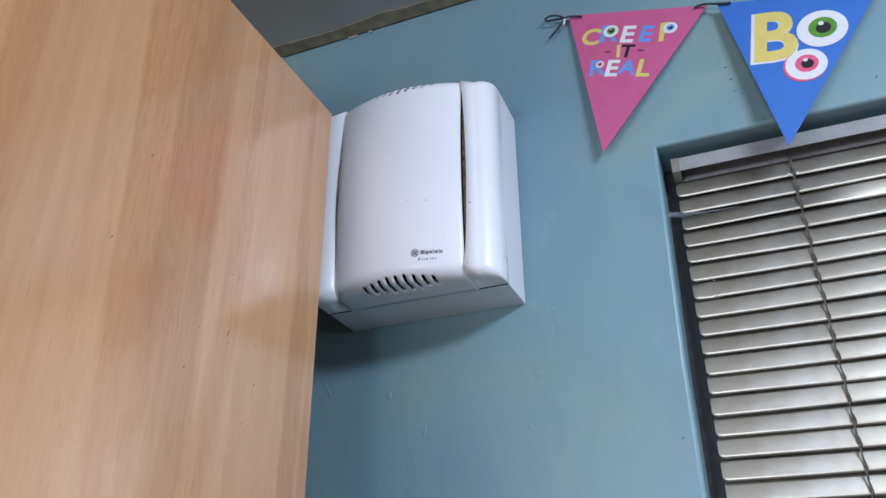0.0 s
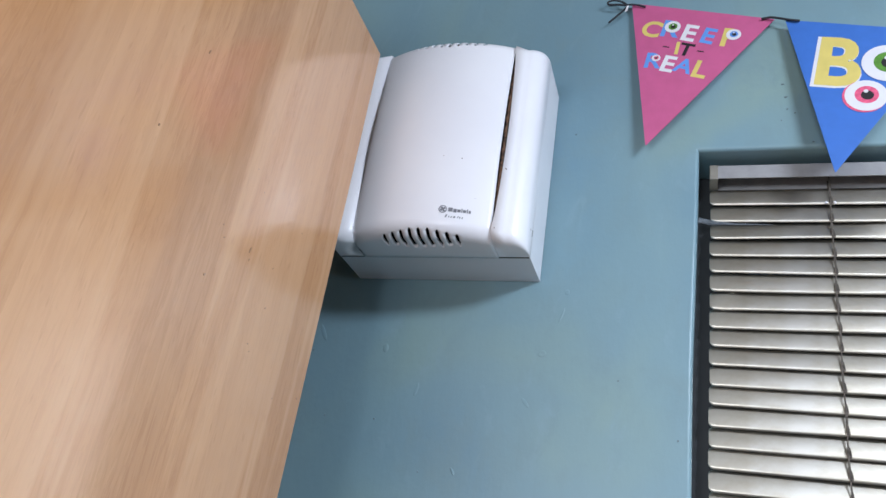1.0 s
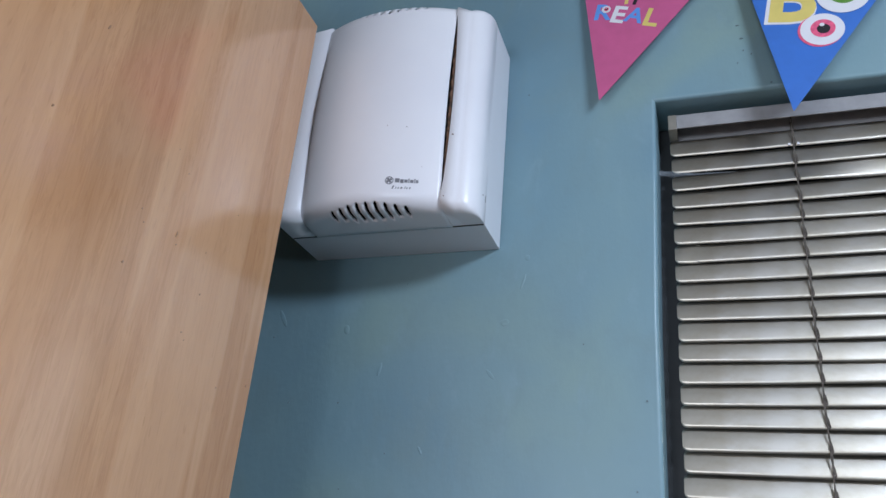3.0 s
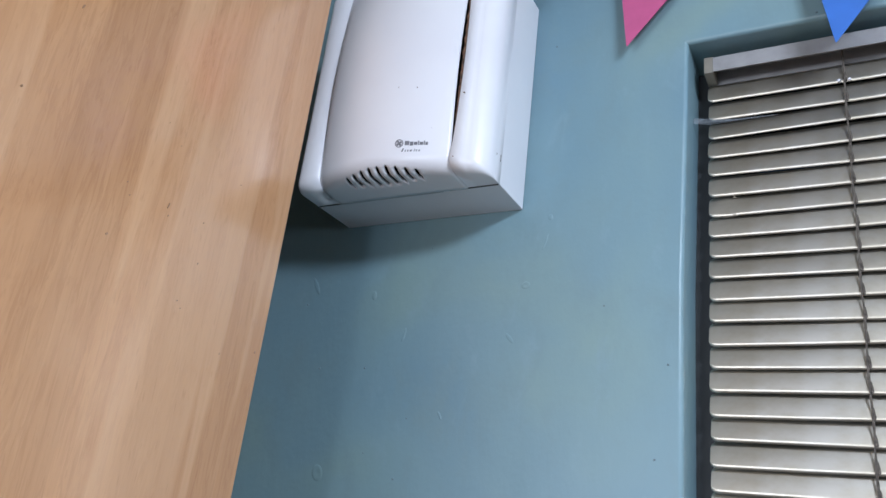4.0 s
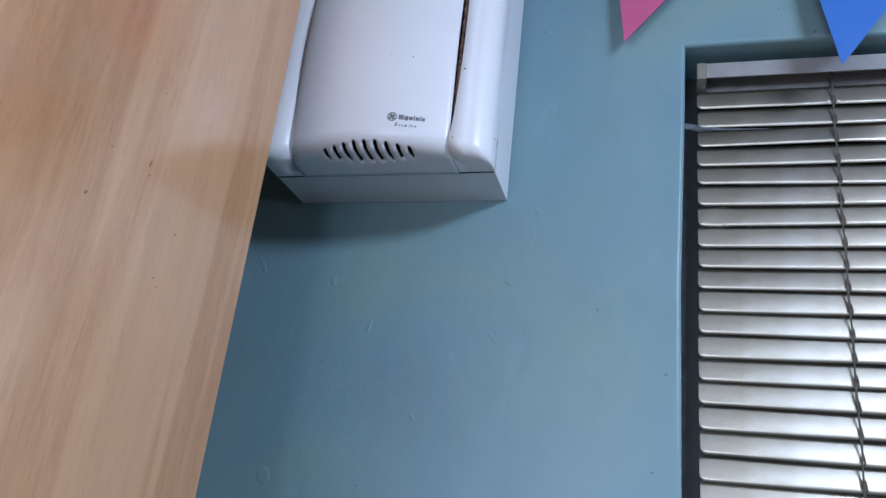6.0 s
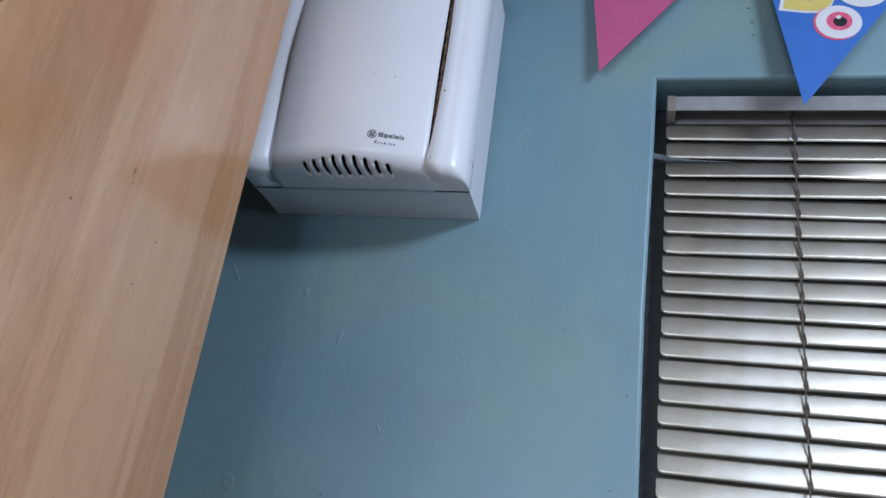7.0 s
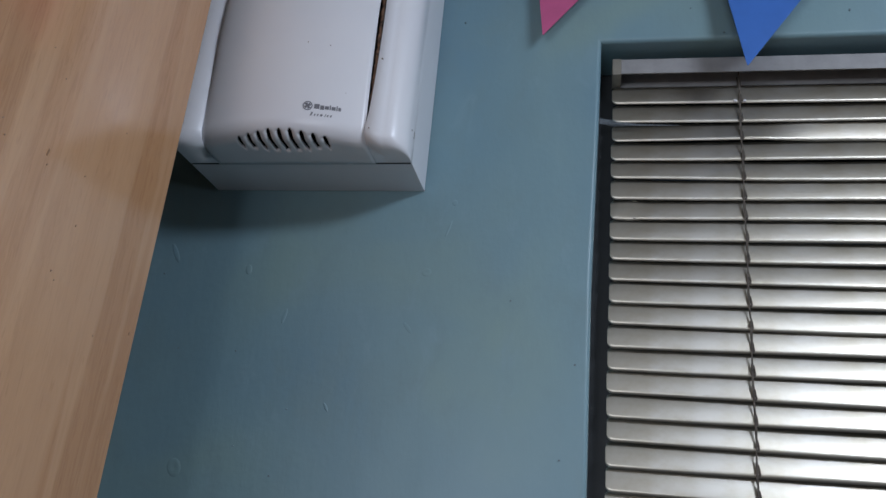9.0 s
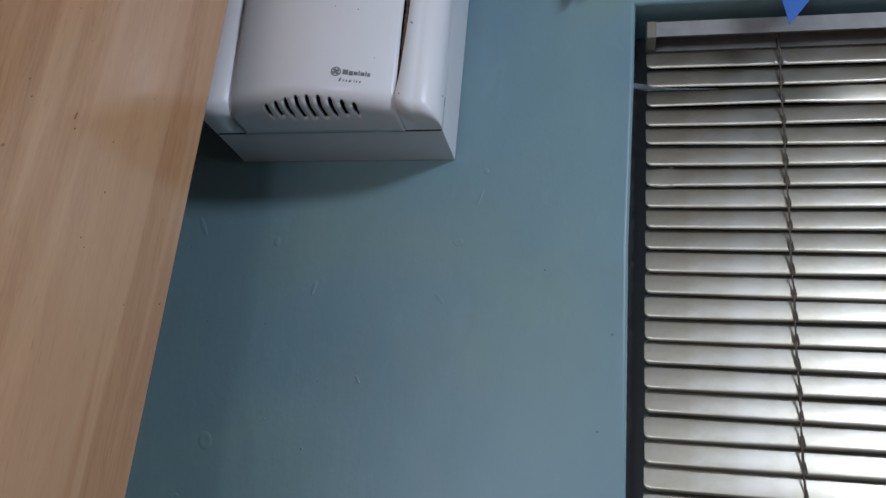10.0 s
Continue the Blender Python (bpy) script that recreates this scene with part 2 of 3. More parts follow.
# ---- the room ----
CEIL = 2.40
WX0, WX1, WZ0, WZ1 = 0.0, 1.20, 0.96, 2.08      # the window's opening
RX0, RX1, RY0 = -2.4, 4.2, -5.4                 # the room's other sides


def north_wall():
    """A plastered wall with a window opening whose arrises are rounded."""
    bm = bmesh.new()
    r, deep, steps = 0.0045, 0.26, 6
    xs = [RX0 - 0.2, WX0, WX1, RX1 + 0.2]
    rim = []
    for k in range(steps + 1):
        a = math.pi / 2 * k / steps
        inset, y = r - r * math.sin(a), r - r * math.cos(a)
        rim.append((inset, y))
    rim.append((0.0, deep))
    loops = []
    for inset, y in rim:
        x0, x1, z0, z1 = WX0 - inset, WX1 + inset, WZ0 - inset, WZ1 + inset
        # the left jamb is out of plumb: it steps back below its upper quarter
        loops.append([bm.verts.new(p) for p in ((x0 - 0.0055, y, z0), (x1, y, z0), (x1, y, z1), (x0, y, z1), (x0 - 0.0010, y, 2.000), (x0 - 0.0050, y, 1.820))])
    for a, b in zip(loops, loops[1:]):
        for k in range(6):
            bm.faces.new((a[k], b[k], b[(k + 1) % 6], a[(k + 1) % 6]))
    for y, loop in ((0.0, loops[0]), (deep, loops[-1])):
        o = [bm.verts.new(p) for p in ((xs[0], y, -0.1), (xs[3], y, -0.1), (xs[3], y, CEIL + 0.1), (xs[0], y, CEIL + 0.1))]
        for k in range(3):
            bm.faces.new((o[k], o[k + 1], loop[k + 1], loop[k]))
        bm.faces.new((o[3], o[0], loop[0], loop[5], loop[4], loop[3]))
    bmesh.ops.recalc_face_normals(bm, faces=bm.faces)
    wall = part("wall_north", bm, M_WALL)
    return tagged(wall, "blue painted plaster wall with small dents and bumps", "wall", kind="structure")


wall_north = north_wall()


def south_wall():
    """The wall behind the walk, with one unseen opening added for the fill light."""
    bm = bmesh.new()
    z0, z1 = 0.63, 1.67
    for a, b, c, d in ((RX0 - 0.2, RX1 + 0.2, -0.1, z0), (RX0 - 0.2, RX1 + 0.2, z1, CEIL + 0.1), (RX0 - 0.2, -2.30, z0, z1), (0.30, RX1 + 0.2, z0, z1)):
        box(bm, a, b, RY0 - 0.2, RY0, c, d)
    return part("wall_south", bm, M_ROOM)


tagged(south_wall(), "plain cream painted wall behind the walk", "wall", kind="structure")
tagged(part("wall_west", block(RX0 - 0.2, RX0, RY0, -0.002, -0.1, CEIL + 0.1), M_ROOM), "plain cream painted side wall of the room", "wall", kind="structure")


def east_wall():
    """The wall beside the walk, with one unseen opening added for the fill light."""
    bm = bmesh.new()
    for a, b, c, d in ((RY0, -0.002, -0.1, 1.03), (RY0, -0.002, 2.07, CEIL + 0.1), (RY0, -3.40, 1.03, 2.07), (-1.40, -0.002, 1.03, 2.07)):
        box(bm, RX1, RX1 + 0.2, a, b, c, d)
    return part("wall_east", bm, M_ROOM)


tagged(east_wall(), "plain cream painted side wall of the room", "wall", kind="structure")
tagged(part("floor", block(RX0, RX1, RY0, -0.002, -0.1, 0.0), M_FLOOR), "plain grey carpeted floor of the room", "floor", kind="structure")
ceiling = tagged(part("ceiling", block(RX0, RX1, RY0, -0.002, CEIL, CEIL + 0.08), M_CEIL), "dull grey-beige painted flat ceiling", "ceiling", kind="structure")


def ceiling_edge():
    """An uneven brown strip on the ceiling along the top of the wall."""
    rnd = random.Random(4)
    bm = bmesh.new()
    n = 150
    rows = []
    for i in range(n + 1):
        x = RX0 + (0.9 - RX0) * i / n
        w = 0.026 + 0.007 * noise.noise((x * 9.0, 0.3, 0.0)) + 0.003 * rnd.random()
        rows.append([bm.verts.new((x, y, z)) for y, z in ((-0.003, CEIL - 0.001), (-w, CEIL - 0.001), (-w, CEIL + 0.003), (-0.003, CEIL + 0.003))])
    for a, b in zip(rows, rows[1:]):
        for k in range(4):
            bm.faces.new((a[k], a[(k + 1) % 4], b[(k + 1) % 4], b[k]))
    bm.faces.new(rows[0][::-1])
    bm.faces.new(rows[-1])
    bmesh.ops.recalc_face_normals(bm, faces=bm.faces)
    return part("trim", bm, M_EDGESTRIP)


tagged(ceiling_edge(), "uneven brown strip along the ceiling edge", "paint edge", kind="structure")


def blister(x, z, w, h, raise_, ring=False, turn=0.0):
    """A bump or a ring-shaped dent in the wall's paint."""
    bm = bmesh.new()
    n = 16
    prof = [(1.0, -0.0004), (0.8, raise_ * 0.5), (0.55, raise_), (0.25, raise_ * (0.25 if ring else 1.1))]
    loops = []
    for s, d in prof:
        loop = []
        for k in range(n):
            a = 2 * math.pi * k / n
            u, v = w * s * math.cos(a), h * s * math.sin(a)
            loop.append(bm.verts.new((x + u * math.cos(turn) - v * math.sin(turn), -d, z + u * math.sin(turn) + v * math.cos(turn))))
        loops.append(loop)
    for a, b in zip(loops, loops[1:]):
        for k in range(n):
            bm.faces.new((a[k], a[(k + 1) % n], b[(k + 1) % n], b[k]))
    bm.faces.new(loops[-1])
    bmesh.ops.recalc_face_normals(bm, faces=bm.faces)
    return part("paint_blister", bm, M_WALL, wall_north, smooth=True)


for x, z, w, h, d, ring, turn in (
    (-0.385, 1.622, 0.010, 0.013, 0.0012, True, 0.4), (-0.346, 1.819, 0.005, 0.008, 0.0011, False, 0.1),
    (-0.300, 1.772, 0.003, 0.012, 0.0009, False, -0.2), (-0.144, 1.867, 0.002, 0.014, 0.0009, False, -0.3),
    (-0.162, 1.821, 0.007, 0.006, 0.0009, True, 0.2), (-0.245, 1.686, 0.002, 0.007, 0.0010, False, 0.5),
    (-0.430, 1.835, 0.004, 0.018, 0.0008, False, 0.5), (-0.405, 1.570, 0.007, 0.006, 0.0010, True, 0.0),
    (-0.140, 1.895, 0.004, 0.005, 0.0007, False, 0.0), (-0.175, 1.765, 0.003, 0.010, 0.0007, False, 0.7),
):
    blister(x, z, w * 0.8, h * 0.8, d * 0.35, ring, turn)


def mark(name, x, z, w, h, material, parent, turn=0.0):
    """A small fleck on the wall's face."""
    c, s = math.cos(turn), math.sin(turn)
    out = [(w * math.cos(a) * (1 + 0.25 * math.cos(3 * a)), h * math.sin(a)) for a in (2 * math.pi * k / 10 for k in range(10))]
    return part(name, prism(out, 0.0008, lambda u, v, d: (x + u * c - v * s, -0.0006 + 0.0008 - d - 0.0004, z + u * s + v * c)), material, parent)


for x, z, w, h in ((-0.290, 1.621, 0.0014, 0.0013), (-0.344, 1.735, 0.0011, 0.0011), (-0.405, 1.735, 0.001, 0.001), (-0.330, 1.645, 0.0008, 0.0008),
                   (0.093, 2.170, 0.0022, 0.0008), (0.097, 2.134, 0.001, 0.0014), (0.105, 2.128, 0.001, 0.001), (0.090, 2.118, 0.0008, 0.0008), (-0.029, 1.653, 0.0012, 0.0011), (0.096, 2.151, 0.0024, 0.0010), (0.122, 2.087, 0.0014, 0.0010), (0.242, 2.109, 0.0012, 0.0020), (0.265, 2.152, 0.0030, 0.0010),
                   (-0.146, 2.110, 0.0010, 0.0012), (-0.438, 1.812, 0.0012, 0.0012), (-0.283, 1.682, 0.0009, 0.0009), (-0.018, 1.737, 0.0012, 0.0012), (-0.079, 1.795, 0.0010, 0.0010)):
    mark("dirt_speck", x, z, w * 0.75, h * 0.75, M_SPECK, wall_north)
for x, w in ((-0.56, 0.012), (-0.43, 0.016), (-0.395, 0.006), (-0.62, 0.010)):
    part("paint_chip", block(x, x + w, -0.0030, -0.0005, CEIL - 0.0045, CEIL - 0.0015), M_CHIP, wall_north)


# ---- the window behind the blind ----
def window():
    win = base("window_1", WX0, 0.058, WZ0)
    for x0, x1, z0, z1 in ((0.055, 1.145, 0, 0.055), (0.055, 1.145, 1.025, 1.12), (0, 0.055, 0, 1.12), (1.145, 1.2, 0, 1.12), (0.575, 0.625, 0.055, 1.025)):
        part("window_frame", block(x0 - 0.012 if x0 == 0 else x0 + 0.001, x1 - 0.001, 0, 0.06, z0 + 0.001, z1 - 0.001, 0.004), M_FRAME, win)
    for x0, x1 in ((0.055, 0.575), (0.625, 1.145)):
        pane = part("pane", block(x0 + 0.001, x1 - 0.001, 0.027, 0.033, 0.056, 1.024), M_GLASS, win)
        pane.visible_shadow = False
    part("window_sill", block(0.002, 1.198, -0.055, -0.003, 0.001, 0.02, 0.004), M_RAIL, win)
    return tagged(win, "dark-framed window closed off by a venetian blind", "window", kind="structure")


window()


# ---- venetian blind ----
SLAT_X0, SLAT_X1, SLAT_Y, PITCH, SLAT_Z = 0.0110, 1.186, 0.0405, 0.02195, 2.027
LADDERS = (0.141, 0.60, 1.06)


def slat_mesh(kind, rnd):
    """One crowned slat with rounded ends, nearly closed; its lower edge at the origin's height."""
    width, crown, tilt = 0.0250, radians(16), radians(13.5)
    nu, length = 7, SLAT_X1 - SLAT_X0
    xs = [0.0, 0.0005, 0.0015, 0.0033, 0.006]
    while xs[-1] < length - 0.02:
        xs.append(xs[-1] + (0.012 if xs[-1] < 0.4 else 0.05))
    xs += [length - 0.006, length - 0.0033, length - 0.0015, length - 0.0005, length]
    rad = width / crown
    wob, ph = rnd.uniform(0.0003, 0.0009), rnd.uniform(0, 9)
    bm = bmesh.new()
    grid = []
    for x in xs:
        end = min(x, length - x)
        cut = 0.0 if end >= 0.006 else 0.006 - math.sqrt(max(0.0, 0.006 ** 2 - (0.006 - end) ** 2))
        lean = tilt
        if kind == "bent":      # the slat that hangs askew
            k = min(1.0, max(0.0, (x - 0.145) / 0.05))
            lean += radians(-10) * k
            lean += radians(5) * (1 - k)
        if kind == "kinked":
            lean += radians(-7) * math.exp(-((x - 0.018) / 0.0035) ** 2)
        row = []
        for j in range(nu):
            s = -width / 2 + cut + (width - 2 * cut) * j / (nu - 1)
            a = s / rad
            out, up = rad * (math.cos(a) - math.cos(crown / 2)), rad * math.sin(a)
            y = up * math.sin(lean) - out * math.cos(lean)
            z = up * math.cos(lean) + out * math.sin(lean) + width / 2 * math.cos(tilt)
            y += wob * math.sin(x * 21 + ph) * 0.6
            z += wob * math.sin(x * 13 + ph * 2)
            row.append((x, y, z))
        grid.append(row)
    front = [[bm.verts.new(p) for p in row] for row in grid]
    back = [[bm.verts.new((x, y + 0.0002, z)) for x, y, z in row] for row in grid]
    for g, flip in ((front, False), (back, True)):
        for a, b in zip(g, g[1:]):
            for j in range(nu - 1):
                f = (a[j], b[j], b[j + 1], a[j + 1])
                bm.faces.new(f[::-1] if flip else f).smooth = True
    for g0, g1 in zip(zip(front, front[1:]), zip(back, back[1:])):
        for j in (0, nu - 1):
            bm.faces.new((g0[0][j], g0[1][j], g1[1][j], g1[0][j]))
    for i in (0, -1):
        for j in range(nu - 1):
            bm.faces.new((front[i][j], front[i][j + 1], back[i][j + 1], back[i][j]))
    bmesh.ops.recalc_face_normals(bm, faces=bm.faces)
    return bm


def venetian_blind():
    rnd = random.Random(11)
    blind = base("venetian_blind", 0.6, 0.04, WZ0)

    def child(ob):
        ob.matrix_parent_inverse = blind.matrix_basis.inverted()
        return ob

    # a channel open below, so that its dark inside shows under the front lip
    u = [(0.0205, 2.0542), (0.0205, 2.0712), (0.0213, 2.0720), (0.0477, 2.0720), (0.0485, 2.0712), (0.0485, 2.0542), (0.0476, 2.0542), (0.0476, 2.0704), (0.0470, 2.0710), (0.0220, 2.0710), (0.0214, 2.0704), (0.0214, 2.0542)]
    rail = prism(u, 1.159, lambda y, z, d: (0.0213 + d, y, z))
    child(part("headrail", rail, M_RAIL, blind, "pale grey enamelled steel headrail"))
    for x in (0.0120, 1.1812):
        child(part("end_cap", block(x, x + 0.0092, 0.0200, 0.0490, 2.0530, 2.0724, 0.0008), M_CAP, blind, "yellowed plastic end cap"))
    count = 46
    shapes = [part("slat", slat_mesh("", rnd), M_SLAT, blind) for _ in range(5)]
    special = {2: "bent", 6: "kinked"}
    spare = list(shapes)
    for i in range(count):
        kind = special.get(i, "")
        if kind:
            ob = part("slat", slat_mesh(kind, rnd), M_SLAT, blind, "bent cream slat")
        elif spare:
            ob = spare.pop()
        else:
            ob = new("slat", shapes[i % 5].data)
            ob.parent = blind
        z = SLAT_Z - PITCH * i
        ob.matrix_basis = pose(SLAT_X0 + max(-0.003, 0.0018 - 0.0055 * (SLAT_Z - z)) + rnd.uniform(-0.0006, 0.0006), SLAT_Y + rnd.uniform(-0.0004, 0.0004), z, rnd.uniform(-2.0, 2.0), 0, 0)
        child(ob)
    low = SLAT_Z - PITCH * count - 0.004
    child(part("bottom_rail", block(0.0135, 1.186, 0.028, 0.050, low, low + 0.012, 0.004), M_RAIL, blind))
    for lx in LADDERS:
        for dy in (0.0366, 0.0470):
            pts, top = [], 2.064
            steps = int((top - low) / 0.0055)
            for k in range(steps + 1):
                z = top - 0.0055 * k
                pts.append((lx - 0.0016 * (top - z) * 2 + 0.0004 * math.sin(k * 1.57) + 0.0003 * rnd.random(), dy + 0.0004 * math.sin(k * 1.57 + 1), z))
            child(part("ladder_cord", tube(pts, 0.0008, 5), M_CORD, blind))
        pts = [(lx + 0.0009 * math.sin(k * 0.8) - 0.003 * (2.064 - z), 0.0364, z) for k, z in ((k, 2.064 - 0.011 * k) for k in range(int((2.064 - low) / 0.011)))]
        child(part("lift_cord", tube(pts, 0.0007, 5), M_CORD, blind))
        for i in range(count):      # the loop that holds each slat
            z = SLAT_Z - PITCH * i + 0.004
            x = lx + 0.001 - 0.003 * (2.064 - z)
            child(part("ladder_loop", tube([(x - 0.0002, 0.0370, z + 0.007), (x + 0.0004, 0.0366, z + 0.004), (x + 0.0010, 0.0360, z - 0.001), (x + 0.0004, 0.0364, z - 0.0035)], 0.0009, 5), M_CORD, blind))
    for x in (0.1362, 0.1452):
        child(part("cord_clip", block(x - 0.0013, x + 0.0013, 0.0335, 0.0365, 2.0265, 2.0292, 0.0005), M_WHITE, blind, "tiny white plastic cord clip"))
    web = [(-0.0004, 2.0062), (0.014, 2.0045), (0.038, 2.0015), (0.080, 1.9996), (0.080, 1.9992), (0.038, 1.9994), (0.014, 1.9988), (-0.0004, 1.9998)]
    child(part("cobweb", prism(web, 0.0004, lambda u, v, d: (u, 0.0290 + 0.0050 * min(1.0, max(0.0, u / 0.014)) - d, v)), M_FLUFF, blind, "pale dusty strand of cobweb"))
    return tagged(blind, "closed cream metal venetian blind with bent dusty slats", "blind")


venetian_blind()


# ---- extractor fan ----
FX0, FX1, FZ0, FZ1 = -0.397, -0.172, 1.907, 2.169
PX0, PX1 = -0.3655, -0.2065            # the curved cover between the side pillars


def loft(rows, closed=False):
    """A skin over rows of points, each as long as the next."""
    bm = bmesh.new()
    grid = [[bm.verts.new(p) for p in row] for row in rows]
    for a, b in zip(grid, grid[1:]):
        for j in range(len(a) - (0 if closed else 1)):
            bm.faces.new((a[j], b[j], b[(j + 1) % len(b)], a[(j + 1) % len(a)]))
    return bm, grid


def round_profile(y_front, z0, z1, r, y_back, n=6):
    """Points of a C-shaped section from the wall side below, round the front, to the wall side above."""
    pts = [(y_back, z0), (y_back * 0.5 + (y_front + r) * 0.5, z0)]
    for k in range(n + 1):
        a = math.pi / 2 * k / n
        pts.append((y_front + r - r * math.sin(a), z0 + r - r * math.cos(a)))
    m = 14
    for k in range(1, m):
        pts.append((y_front, z0 + r + (z1 - z0 - 2 * r) * k / m))
    for k in range(n + 1):
        a = math.pi / 2 * k / n
        pts.append((y_front + r - r * math.cos(a), z1 - r + r * math.sin(a)))
    pts += [(y_back * 0.5 + (y_front + r) * 0.5, z1), (y_back, z1)]
    return pts


def pillar(side):
    """A side band of the front moulding, its outer corner rounded and its inner edge bowed."""
    rows = []
    outer = FX1 if side > 0 else FX0
    r, y_front, slope = (0.024, -0.1105, 0.009) if side > 0 else (0.007, -0.1105, 0.003)
    steps = 9
    for k in range(steps + 1):
        a = math.pi / 2 * k / steps
        x = outer - side * (r - r * math.cos(a)) * 0.9
        yf = y_front + slope + r - r * math.sin(a)
        rows.append([(x, y, z) for y, z in round_profile(yf, FZ0 + 0.0002, FZ1 - 0.0002, 0.0125 - 0.003 * math.cos(a), -0.0619)])
    inner = PX1 if side > 0 else PX0
    for depth in (0.0, 0.022):
        row = []
        for y, z in round_profile(y_front + depth, FZ0 + 0.0002, FZ1 - 0.0002, 0.0125, -0.0630):
            t = min(1.0, max(0.0, (z - FZ0 - 0.012) / (FZ1 - FZ0 - 0.024)))
            gap = 0.0004 + (0.0046 if side > 0 else 0.0006) * math.sin(math.pi * t) ** 0.6
            row.append((inner + side * gap, min(y, -0.063), z))
        rows.append(row)
    bm, grid = loft(rows)
    bm.faces.new(grid[0])
    bmesh.ops.recalc_face_normals(bm, faces=bm.faces)
    return bm


def cover():
    """The bowed middle cover: bulges forward in plan, with rolled top and bottom edges; slots are cut through the rolls."""
    slot_x = [-0.3243 + 0.0103 * k for k in range(9)]
    xs = [PX0 + (slot_x[0] - 0.004 - PX0) * k / 10 for k in range(11)]
    for c in slot_x:
        xs += [c - 0.0021, c - 0.0013, c, c + 0.0013, c + 0.0021, c + 0.0050]
    first = xs[-1]
    xs += [first + (PX1 - first) * k / 8 for k in range(1, 9)]
    bm = bmesh.new()
    grid, runs = [], []
    r, z0, z1 = 0.017, FZ0 - 0.001, FZ1 + 0.001
    for x in xs:
        u = (x - PX0) / (PX1 - PX0) * 2 - 1
        bow = -0.1075 - 0.0180 * (1 - u * u)
        start = bow + r
        low, run = [], []
        for k in range(8):
            low.append((-0.0635 + (start + 0.0635) * k / 8, 0.0))
            run.append((start + 0.0635) * (k / 8 - 1))
        for k in range(17):
            a = math.pi / 2 * k / 16
            low.append((start - r * math.sin(a), r - r * math.cos(a)))
            run.append(r * a)
        prof = [(y, z0 + h) for y, h in low]
        m = 22
        for k in range(1, m):
            t = k / m
            prof.append((bow - 0.0055 * math.sin(math.pi * t), z0 + r + (z1 - z0 - 2 * r) * t))
        prof += [(y, z1 - h) for y, h in reversed(low)]
        runs.append([-abs(v) if i < 8 else v for i, v in enumerate(run)])
        grid.append([bm.verts.new((x, y, z)) for y, z in prof])
    last, n_low = len(grid[0]) - 1, 25
    for i in range(len(xs) - 1):
        xm = (xs[i] + xs[i + 1]) / 2
        hit = min(range(9), key=lambda s: abs(slot_x[s] - xm))
        arch = (abs(hit - 4) / 4) ** 1.3
        off = abs(slot_x[hit] - xm)
        for j in range(last):
            low_j = min(j, last - 1 - j)
            is_open = False
            if off < 0.0021 and low_j < n_low - 1:
                s_mid = (runs[i][low_j] + runs[i][low_j + 1]) / 2
                trim = 0.0018 if off > 0.0013 else 0.0
                lo, hi = -0.0175 + 0.009 * arch + trim, 0.0155 - 0.0050 * arch - trim
                if j > last / 2:
                    hi += 0.009
                is_open = lo < s_mid < hi
            if not is_open:
                bm.faces.new((grid[i][j], grid[i + 1][j], grid[i + 1][j + 1], grid[i][j + 1]))
    bmesh.ops.recalc_face_normals(bm, faces=bm.faces)
    ob = part("front_cover", bm, M_FAN, fan, "bowed white cover with curved air slots", smooth=True)
    mod = ob.modifiers.new("thickness", "SOLIDIFY")
    mod.thickness, mod.offset = 0.0022, -1.0
    return ob


fan = base("extractor_fan", -0.2845, 0.0, FZ0)


def fan_part(ob):
    ob.matrix_parent_inverse = fan.matrix_basis.inverted()
    return ob


fan_part(part("back_box", block(FX0 + 0.0002, FX1 - 0.0001, -0.0617, -0.0006, FZ0, FZ1, 0.0004, 2), M_FAN, fan))
# Black block behind slots and gaps; its colour stands in for inner shade.
fan_part(part("inner_shade_block", block(FX0 + 0.0285, FX1 - 0.0240, -0.0965, -0.0622, FZ0 + 0.004, FZ1 - 0.004, 0.004), M_DARK, fan, "black block for the shaded inside of the fan"))
for side in (1, -1):
    fan_part(part("side_pillar", pillar(side), M_FAN, fan, smooth=True))
fan_part(cover())
# grime along the open side gap
pts = [(PX1 + 0.0016 + 0.0005 * math.sin(k * 2.3), -0.1052 - 0.002 * math.sin(math.pi * k / 40), FZ0 + 0.020 + (FZ1 - FZ0 - 0.040) * k / 40) for k in range(41)]
fan_part(part("grime_line", tube(pts, lambda i: (0.0017 + 0.0007 * math.sin(i * 1.9) * math.sin(i * 0.37)) * min(1.0, 0.3 + 0.1 * min(i, 40 - i)), 5), M_GRIME, fan, "brown dirt in the side gap"))
# clip in the lower seam
fan_part(part("clip", block(-0.2355, -0.2285, -0.0655, -0.0600, FZ0 - 0.0009, FZ0 + 0.002, 0.0005), M_FAN, fan))
part_seam = block(FX0 + 0.0015, FX1 - 0.0012, -0.0634, -0.0616, FZ0 - 0.00025, FZ1 + 0.00025)
fan_part(part("seam", part_seam, M_DARK, fan, "dark seam between box and front"))


def cover_y(x, z):
    u = (x - PX0) / (PX1 - PX0) * 2 - 1
    t = (z - FZ0 - 0.016) / (FZ1 - FZ0 - 0.032)
    return -0.1075 - 0.0180 * (1 - u * u) - 0.0055 * math.sin(math.pi * t)


def on_cover(outline, x, z):
    """A thin print that follows the bowed cover."""
    return prism(outline, 0.0003, lambda u, v, d: (x + u, cover_y(x + u, z + v) - 0.0001 - d, z + v))


